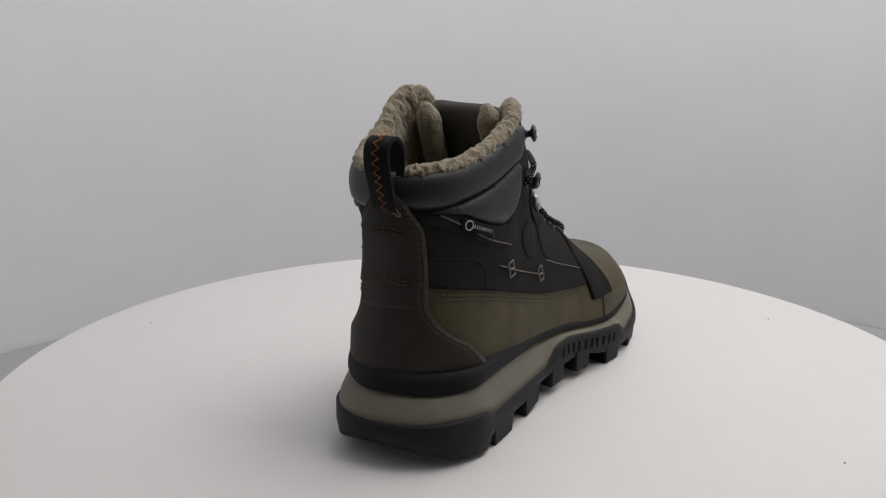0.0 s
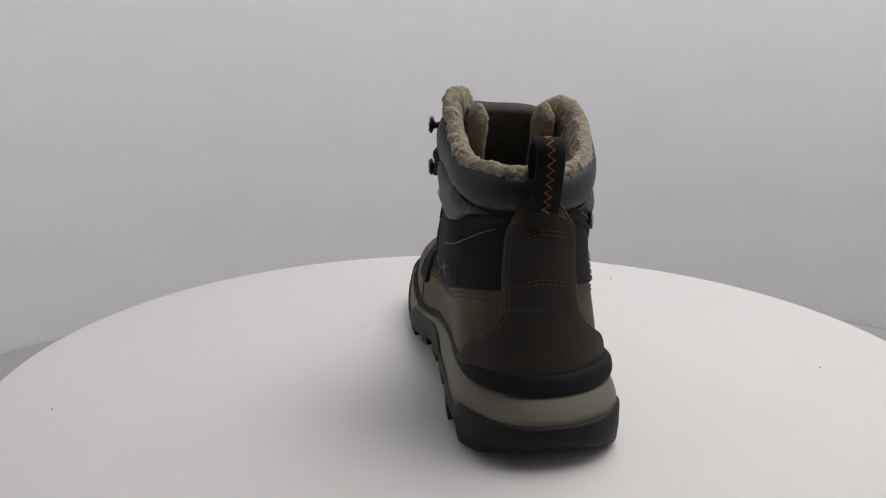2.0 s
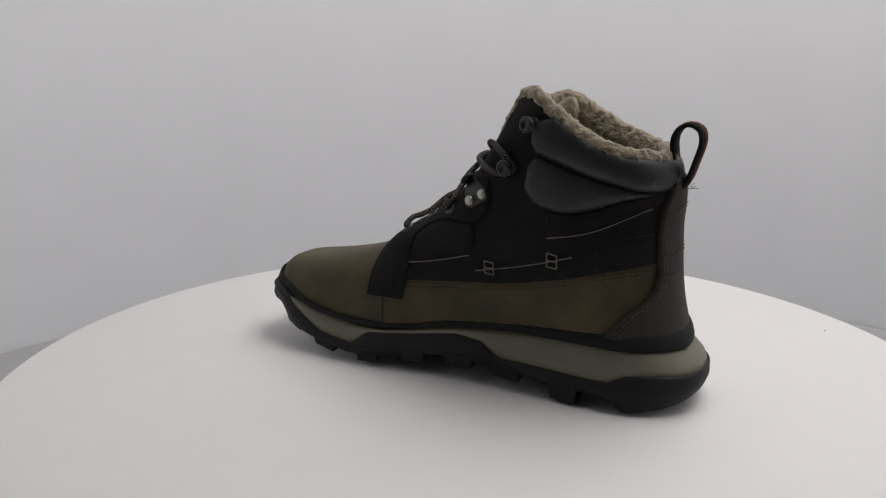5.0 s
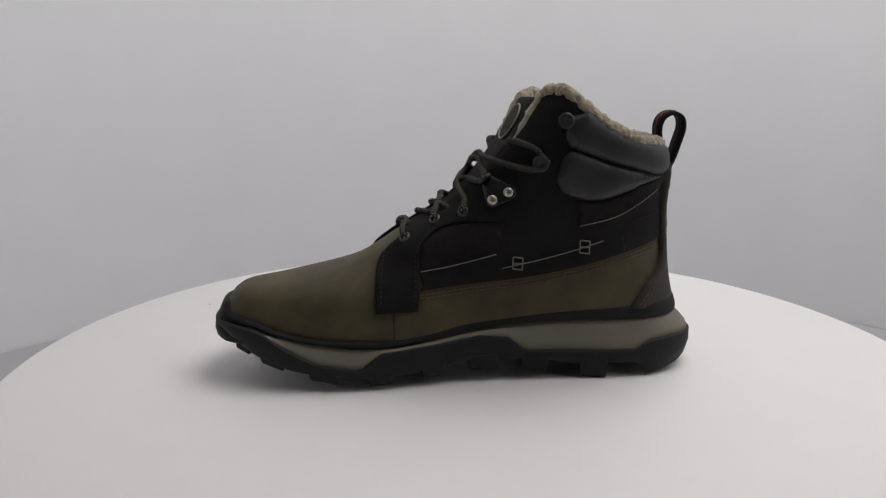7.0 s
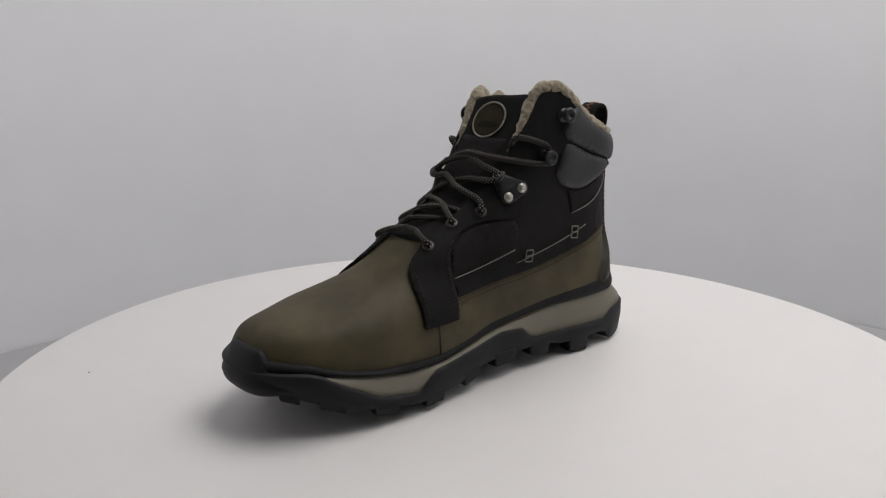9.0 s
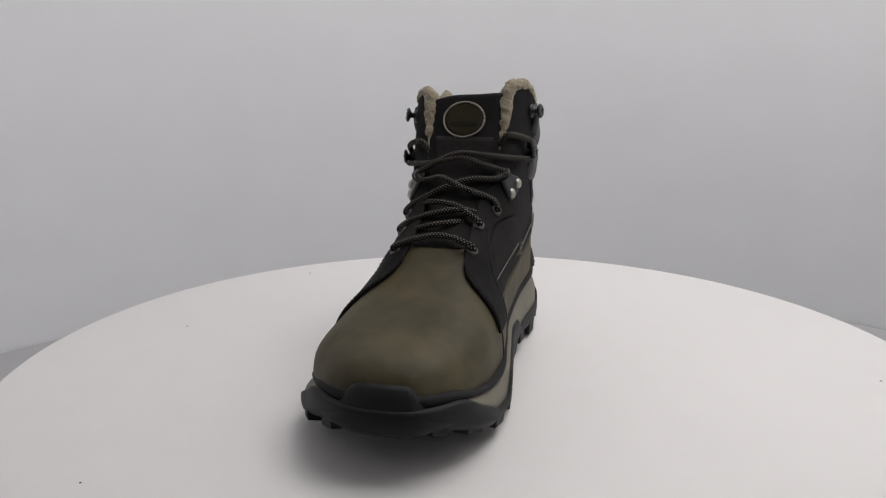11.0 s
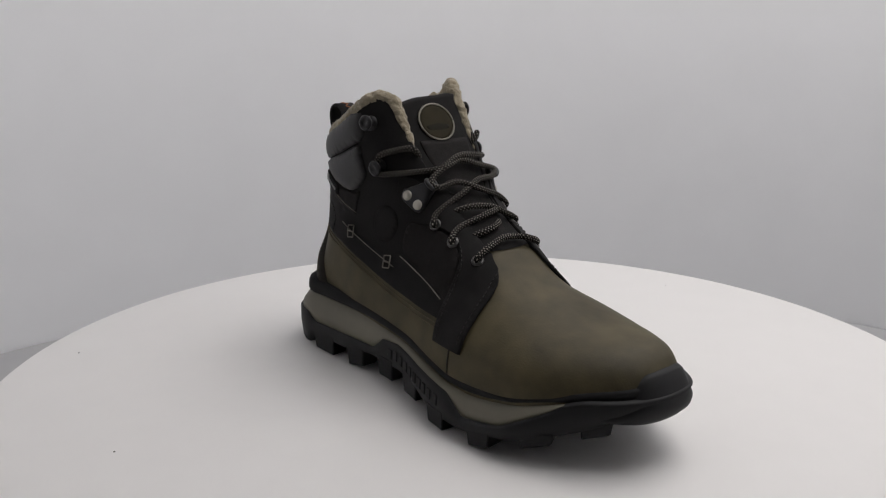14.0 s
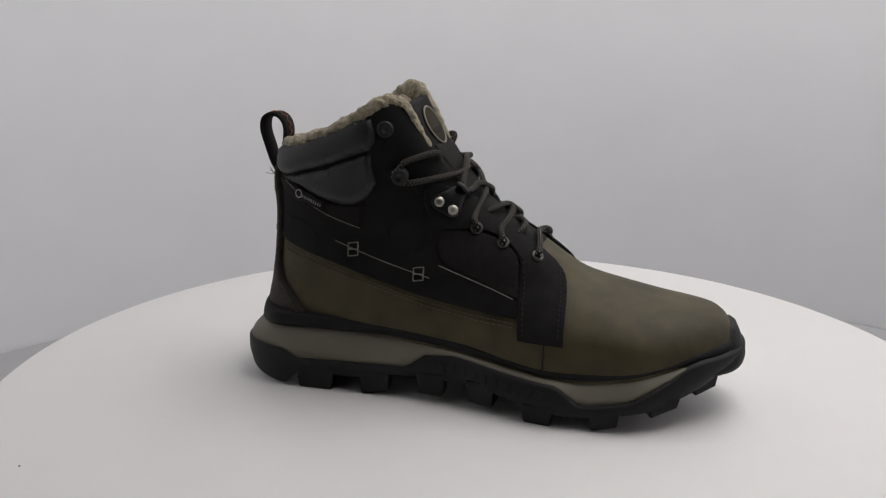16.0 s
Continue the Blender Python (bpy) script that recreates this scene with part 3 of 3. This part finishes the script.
def build_heel(boot):
    # heel counter: narrow at the top, flaring to the sole
    half = [(.147 * 0 + .000, .1345), (.006, .1335), (.0115, .129), (.0148, .118), (.0165, .104), (.0172, .090), (.0175, .078), (.0215, .068), (.030, .0575), (.041, .0445)]
    pts = []
    for w, z in [(p.x, p.y) for p in smooth_path([(a, b, 0) for a, b in half], 4)]:
        lo, hi = 0.0, .5
        for _ in range(30):
            mid = (lo + hi) / 2
            q = upper(mid, z)
            arc = abs(q.y) if abs(q.y) < .030 else .030 + (q.x + .105)
            lo, hi = (mid, hi) if arc < w else (lo, mid)
        pts.append((lo, z))
    end = pts[-1]
    base = [(end[0] * (1 - k / 6), .0425) for k in range(1, 7)]
    left = pts + base[:-1]
    shape = left + [(0.0, .0425)] + [(-a, z) for a, z in reversed(left[1:])]
    counter = part("heel_counter", patch_bm(shape, lambda a, z: .0030 + .0015 * smooth_step(z, .102, .122), .0012, .006, depth=.004), BROWN, boot, "dark olive-brown leather heel counter with a rounded top")
    for s in (1, -1):
        for inset in (.012, .024):
            run = [skin(s * max(.002, a - inset), z, .0040 + .0015 * smooth_step(z, .102, .122)) for a, z in pts[8:]]
            part("stitching", stitch_bm(run), DARK_THREAD, counter, "brown topstitching")
    for z0 in (.1185, .1165, .0935, .0915):
        run = [skin(t * .062, z0 - .002 * abs(t), .0045 + .0015 * smooth_step(z0, .102, .122)) for t in [k / 12 - 1 for k in range(25)]]
        part("stitching", stitch_bm(run), DARK_THREAD, counter, "brown topstitching")
    # pull loop
    path = smooth_path([(-.1235, 0, .125), (-.1275, 0, .132), (-.1308, 0, .142), (-.1335, 0, .152), (-.1322, 0, .1590), (-.1265, 0, .1618),
                        (-.1205, 0, .1590), (-.1180, 0, .152), (-.1195, 0, .140)], 14)
    def ribbon(width, thick, lift):
        rows = []
        for i, p in enumerate(path):
            d = (path[min(i + 1, len(path) - 1)] - path[max(i - 1, 0)]).normalized()
            nrm = Vector((-d.z, 0, d.x))
            w, t = width / 2, thick / 2
            rows.append([p + nrm * (lift + k) + Vector((0, y, 0)) for y, k in ((-w, -t * .6), (-w + .0004, -t), (w - .0004, -t), (w, -t * .6), (w, t * .6), (w - .0004, t), (-w + .0004, t), (-w, t * .6))])
        return grid_bm(rows, True)
    loop = part("pull_loop", ribbon(.0136, .0022, 0), BLACK, boot, "black webbing pull loop with orange zigzag stitching")
    zig, step, last = [], .0019, None
    for i in range(5, len(path) - 7):
        p, d = path[i], (path[i + 1] - path[i - 1]).normalized()
        if last is None or (p - last).length >= step:
            last = p
            zig.append(p + Vector((-d.z, 0, d.x)) * .0013 + Vector((0, .0017 if len(zig) % 2 else -.0017, 0)))
    part("zigzag_stitching", tube_bm(zig, .00045, 6), ORANGE, loop, "orange zigzag thread")


def fleece_grid(rows, amount, seed):
    """Curly pile: the grid pushed about by lumps of two sizes."""
    out = []
    for r, row in enumerate(rows):
        new_row = []
        for i, p in enumerate(row):
            a = rows[min(r + 1, len(rows) - 1)][i] - rows[max(r - 1, 0)][i]
            b = row[min(i + 1, len(row) - 1)] - row[max(i - 1, 0)]
            n = a.cross(b)
            n = n.normalized() if n.length > 1e-12 else Vector((0, 0, 1))
            q = p * 185 + Vector((seed, 0, 0))
            d = noise.voronoi(q)[0][0]
            h = .8 * (.55 - d) + .5 * noise.noise(p * 420)
            new_row.append(p + n * amount * h + Vector((noise.noise(q * 2), noise.noise(q * 2 + Vector((9, 0, 0))), 0)) * amount * .25)
        out.append(new_row)
    return out


def build_fleece(boot):
    dense = [-.906 + 1.812 * k / 5000 for k in range(5001)]
    length = [0.0]
    for a0, a1 in zip(dense, dense[1:]):
        length.append(length[-1] + math.hypot((a1 - a0) * SPAN, collar(a1) - collar(a0)))
    cols = [float(np.interp(length[-1] * k / 440, length, dense)) for k in range(441)]
    ends = {a: min(k, 440 - k) for k, a in enumerate(cols)}
    rows = []
    profile = [(.0012, -.0035), (.0020, -.0015), (.0018, .0008), (.0004, .0028), (-.0018, .0038), (-.0042, .0034), (-.0062, .0016), (-.0076, -.0012)]
    for k in range(1, 26):
        profile.append((-.0080 - .0012 * math.sin(k * .5), -.0012 - .0034 * k))
    fine = []
    for (o0, z0), (o1, z1) in zip(profile, profile[1:]):
        fine += [(o0, z0), ((o0 + o1) / 2, (z0 + z1) / 2)]
    rim, up = {}, {}
    for a in cols:
        e = .006 - .0048 * smooth_step(abs(a), .80, .88)
        rim[a] = (skin(a, collar(a)), (skin(a + e, collar(a + e)) - skin(a - e, collar(a - e))).normalized(), normal(a, collar(a)))
        up[a] = skin(a, collar(a)) - skin(a * .97, collar(a) - .006)
    for off, dz in fine:
        row = []
        for a in cols:
            p, t, n = rim[a]
            b = t.cross(n).normalized()
            b = b if b.dot(up[a]) > 0 else -b
            full = (1 + .12 * smooth_step(abs(a), .78, .87)) * (.04 + .96 * smooth_step(ends[a], 0, 26))
            q = p + n * off * full + b * max(dz, -.0035) * full + Vector((0, 0, min(0.0, dz + .0035)))
            q.z = max(.05, q.z)
            if dz < -.0035:
                lead = skin(a, min(q.z, p.z), off)
                k = smooth_step(-dz, .0035, .012) * (1 - smooth_step(abs(a), .84, .92))
                q = q.lerp(Vector((lead.x, lead.y, q.z)), k)
            row.append(q)
        rows.append(row)
    rows = fleece_grid(rows[::-1], .0020, 3)
    part("fleece_lining", grid_bm(rows), FLEECE, boot, "curly beige sherpa fleece lining and collar edge")
    # footbed closes the inside
    pts = [upper(a, .062) for a in [-1 + k / 40 for k in range(80)]]
    bm = bmesh.new()
    bm.faces.new([bm.verts.new(Vector((p.x * .93 - .004, p.y * .85, .062))) for p in pts])
    bmesh.ops.solidify(bm, geom=bm.faces[:], thickness=.003)
    part("footbed", bm, FLEECE, boot, "fleece-covered footbed deep inside")


def build_tongue(boot):
    aa = [.80 + .40 * k / 48 for k in range(49)]
    outer, inner = [], []
    zs = [.0895 + .0842 * k / 44 for k in range(45)]
    for z in zs:
        f = smooth_step(z, .165, .177)
        low = lambda a: .0045 * smooth_step(z, .13, .1765) * smooth_step(a, .93, 1.12)
        outer.append([skin(a if a <= 1 else a - 2, z - low(a) - .006 * f * abs((a - 1) / .20) ** 3, .0006 - .0012 * smooth_step(z, .125, .15)) for a in aa])
        inner.append([skin(a if a <= 1 else a - 2, z - low(a) - .006 * f * abs((a - 1) / .20) ** 3, -.0070 - .0025 * smooth_step(z, .10, .15)) for a in aa])
    top = [[(p + q) / 2 + Vector((0, 0, .0022)) for p, q in zip(outer[-1], inner[-1])]]
    tongue = part("tongue", grid_bm(outer + top), BLACK, boot, "black padded tongue")
    part("tongue_lining", grid_bm(top + inner[::-1]), LINING, tongue, "dark grey fabric lining")
    ribs = part("tongue_panel", patch_bm([(t, .090) for t in np.linspace(.955, 1.045, 8)] + [(t, .147) for t in np.linspace(1.06, .94, 10)], .0002, .0004, .004), TEXTILE, tongue,
                "ribbed black textile panel")
    # oval leather badge in a pale ring, with a plain dark shape
    def disc_path(r, off, ratio=.86, mid=.1572):
        out = []
        for k in range(49):
            t = k * math.tau / 48
            z = mid + r * ratio * .93 * math.sin(t)
            y = r * math.cos(t) - .0015
            lo, hi = .80, 1.0
            for _ in range(24):
                m = (lo + hi) / 2
                lo, hi = (m, hi) if abs(skin(math.copysign(m, y), z, 0).y) > abs(y) else (lo, m)
            out.append(skin(math.copysign(lo, y), z, off))
        return out
    def badge_bm(r, off, thick, ratio=.86, mid=.1572):
        rings = [disc_path(r, off - thick, ratio, mid)[:-1]] + [disc_path(r * f, off + .0004 * (1 - f), ratio, mid)[:-1] for f in (1, .8, .55, .3)]
        bm = grid_bm(rings, True)
        bm.verts.ensure_lookup_table()
        bm.faces.new([bm.verts[len(bm.verts) - 48 + k] for k in range(48)])
        return bm
    badge = part("badge", badge_bm(.0127, .0004, .003), BADGE, tongue, "oval dark olive leather badge in a pale ring")
    part("badge_ring", tube_bm(disc_path(.0131, .0004), .0006, 8), RING, badge, "pale grey ring")
    part("badge_shape", badge_bm(.0090, .0005, .001, .36, .1545), BADGE_DARK, badge, "plain darker shape")
    # fleece-lined wings folded inside either edge of the tongue
    for s in (1, -1):
        rows = []
        for k in range(30):
            f = k / 29
            z = .110 + .0635 * f
            x = front(min(z, .176)) - .0175 - .010 * (1 - f)
            w = max(.12, min(1, (1 - f) * 7) ** .5) if f > .85 else 1
            ring = []
            for q in range(25):
                t = q * math.tau / 24
                ring.append(Vector((x + .0085 * w * math.cos(t), s * (.0205 - .002 * f) + .0066 * w * math.sin(t), z)))
            rows.append(ring)
        part("tongue_wing", grid_bm(fleece_grid(rows, .0014, 11 + s)), FLEECE, tongue, "fleece-lined fold of the tongue gusset")


EYES = {LEFT: ((.0437, .0875), (.0253, .0985), (.0087, .1050)), RIGHT: ((.0438, .0850), (.0244, .0925), (.0086, .1005))}
LOCKS = {LEFT: ((-.0080, .1130), (-.0170, .1185)), RIGHT: ((-.0055, .1105), (-.0132, .1158))}
HOOKS = {LEFT: ((-.0345, .1365), (-.0490, .1610)), RIGHT: ((-.0340, .1315), (-.0430, .1570))}


def spot(x, z, side, off):
    a = at_x(x, z, side)
    return skin(a, z, off), normal(a, z)


def build_hardware(boot):
    for side in (LEFT, RIGHT):
        for x, z in EYES[side]:
            p, n = spot(x, z, side, .0022)
            m = frame_at(p, n, Vector((1, 0, -.5)))
            part("eyelet", lathe_bm([(.0018, -.001), (.0018, .0006), (.0024, .0011), (.0034, .0008), (.0037, 0), (.0037, -.001)], 20, m), EYELET, boot, "dull dark metal eyelet")
            # Solid black disc drawn for the shade inside the eyelet.
            part("hole_disc", lathe_bm([(0, .0001), (.0019, .0001), (.0019, -.001), (0, -.001)], 16, m), BLACK, boot, "black disc standing in for the eyelet's dark hole")
        # lace lock: riveted plate with a hooked nose
        (x0, z0), (x1, z1) = LOCKS[side]
        p0, n0 = spot(x0, z0, side, .0030)
        p1, n1 = spot(x1, z1, side, .0030)
        nn = (n0 + n1).normalized()
        nose = spot((x0 + x1) / 2 + .0065, (z0 + z1) / 2 + .0085, side, .0034)[0]
        plate = bmesh.new()
        for c, rad in ((p0, .0044), (p1, .0044), (nose, .0030)):
            m = frame_at(c, nn, Vector((1, 0, .5)))
            for k in range(18):
                for h, g in ((-.0012, 1), (.0004, 1), (.0009, .88)):
                    plate.verts.new(m @ Vector((rad * g * math.cos(k * math.tau / 18), rad * g * math.sin(k * math.tau / 18), h)))
        bmesh.ops.convex_hull(plate, input=plate.verts[:])
        d = nn.cross(nose - (p0 + p1) / 2).normalized()
        tube_bm(smooth_path([nose - d * .003, nose + nn * .0035 - d * .0032, nose + nn * .0052, nose + nn * .0035 + d * .0032, nose + d * .003], 6), .0013, 8, plate)
        lock = part("lace_lock", plate, GUNMETAL, boot, "black metal lace lock")
        for c, n in ((p0, n0), (p1, n1)):
            part("rivet", lathe_bm([(.0031, 0), (.0031, .0012), (.0027, .0021), (.0014, .0026), (0, .0027)], 20, frame_at(c, nn, Vector((1, 0, 0)))), STEEL, lock, "domed steel rivet")
        for x, z in HOOKS[side]:
            p, n = spot(x, z, side, .0012)
            m = frame_at(p, n, Vector((0, 0, 1))) @ Matrix.Diagonal((.88, .88, .95, 1))
            hook = part("lace_hook", lathe_bm([(.0052, 0), (.0054, .0008), (.0035, .0014), (.0022, .0024), (.0020, .0044), (.0030, .0050), (.0052, .0058), (.0054, .0066),
                                              (.0046, .0074), (.0022, .0078), (.0018, .0070), (0, .0070)], 24, m), GUNMETAL, boot, "black metal speed-lace hook")
            for k in range(5):
                t = k * math.tau / 5
                part("stud", lathe_bm([(.0005, .0074), (.0004, .0080), (0, .0081)], 8, m @ Matrix.Translation((.0036 * math.cos(t), .0036 * math.sin(t), 0))), GUNMETAL, hook)


def build_laces(boot):
    def over(f, z, lift):
        """Across the tongue: f from -1 (outer edge) to 1, at height z."""
        y = f * .0245
        x = front(z) + lift - (.0080 - .0035 * smooth_step(z, .105, .135)) * f * f
        return Vector((x, y - .0045 * smooth_step(x, -.01, .04), z + lift * .6))
    def eye(side, i, off):
        x, z = EYES[side][i]
        return spot(x, z, side, off)[0]
    strands = []
    # straight bar through the lowest pair
    strands.append([eye(RIGHT, 0, -.001), eye(RIGHT, 0, .0045), eye(RIGHT, 0, .0055) + Vector((-.001, .009, .0036)), over(-.35, .0925, .0042), over(0, .0938, .0042), over(.35, .0930, .0042),
                    eye(LEFT, 0, .0055) + Vector((-.001, -.009, .0030)), eye(LEFT, 0, .0045), eye(LEFT, 0, -.001)])
    strands.append([eye(RIGHT, 1, -.001), eye(RIGHT, 1, .0042), eye(RIGHT, 1, .0052) + Vector((-.003, .008, .0046)), over(-.15, .1040, .0042), over(.5, .1055, .0036),
                    over(1.0, .1045, -.011)])
    strands.append([eye(LEFT, 1, -.001), eye(LEFT, 1, .0042), eye(LEFT, 1, .0052) + Vector((-.003, -.008, .0040)), over(.2, .1075, .0050), over(-.5, .1085, .0038),
                    over(-1.0, .1065, -.011)])
    strands.append([over(-1.0, .0965, -.011), over(-.5, .0970, .0022), over(.2, .1000, .0026), over(1.0, .1045, -.011)])
    # from the locks across to the hooks, then tucked in behind the collar edge
    for side in (LEFT, RIGHT):
        (x0, z0), (x1, z1) = LOCKS[-side]
        p0, p1 = spot(x0, z0, -side, .003)[0], spot(x1, z1, -side, .003)[0]
        nn = spot(x0, z0, -side, .003)[1]
        nose = spot((x0 + x1) / 2 + .0065, (z0 + z1) / 2 + .0085, -side, .0060)[0]
        hx, hz = HOOKS[side][0]
        h, hn = spot(hx, hz, side, .0040)
        wrap = h + Vector((-.0042, 0, .0005))
        b = .0012 if side > 0 else 0
        strands.append([eye(side, 2, -.001), eye(side, 2, .0042), eye(side, 2, .0058) + Vector((-.003, -side * .006, .0048)), over(side * .25, .1165, .0036 + b), over(-side * .35, .1215, .0036 + b),
                        nose + Vector((.0025, side * .003, -.0025)), nose + Vector((-.0010, -side * .0002, .0012)),
                        over(-side * .58, .1295, .0042 + b), over(0, .1330 + b * 1.6, .0046 + b), over(side * .70, hz - .0025, .0052),
                        spot(hx + .012, hz - .0030, side, .0034)[0], h + Vector((.0012, side * .0006, -.0036)), wrap, h + Vector((-.0005, 0, .0042)),
                        h + Vector((.0030, -side * .0003, .0082)), skin(side * .845, hz + .0108, .0032), skin(side * .888, hz + .0098, .0036), skin(side * .915, hz + .006, -.003)])
    for s in strands:
        part("lace", tube_bm(smooth_path(s, 10), .0018, 14), LACE, boot, "round black lace flecked with pale grey")


def build_label(boot):
    """Small woven flag on the outer ankle, its lettering as plain bars."""
    pts = [(-.1015, .1155), (-.1000, .1215), (-.0800, .1135), (-.0812, .1080)]
    flag = part("label_flag", patch_bm(side_outline(pts, RIGHT, .002), .0034, 0, .004, .002), BLACK, boot, "small black woven label")
    a = at_x(-.0975, .1183, RIGHT)
    ring = [on_side(-.0975 + .0021 * math.cos(t * math.tau / 16), .1172 + .0024 * math.sin(t * math.tau / 16), RIGHT, .0037) for t in range(17)]
    part("label_ring", tube_bm(ring, .00036, 6), LABEL_GREY, flag)
    for k in range(9):
        x = -.0945 + k * .00145
        z = .1160 - k * .00055
        part("letter_bar", tube_bm([on_side(x, z - .0009, RIGHT, .0037), on_side(x + .0002, z + .0009, RIGHT, .0037)], .00028, 6), LABEL_GREY, flag)
    bm = bmesh.new()
    for k, (dx, dz) in enumerate(((-.006, .002), (-.005, .004), (-.007, .0005))):
        p = skin(-.05, .1245, .004)
        tube_bm(smooth_path([p, p + Vector((dx * .5, -.001 * k, dz * .2)), p + Vector((dx, -.0015 * k + .001, dz))], 4), .0002, 5, bm)
    part("loose_thread", bm, THREAD, boot, "frayed loose thread ends")


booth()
turntable = build_turntable()
boot = tagged(new("boot"), "olive and black nubuck winter boot standing on a white turntable", "boot")
build_sole(boot)
build_upper(boot)
build_heel(boot)
build_fleece(boot)
build_tongue(boot)
build_hardware(boot)
build_laces(boot)
build_label(boot)
for piece in boot.children:
    piece.location.y = -.0106


def motions():
    """Boot and turntable turn together, once in about twenty seconds."""
    rows = [(k * .5, pose(0, 0, 0, 0, 0, 65.0 + 17.702 * k * .5)) for k in range(33)]
    walk(turntable, [(t, pose(0, 0, 0, 0, 0, 17.702 * t)) for t, m in rows])
    walk(boot, rows)


motions()
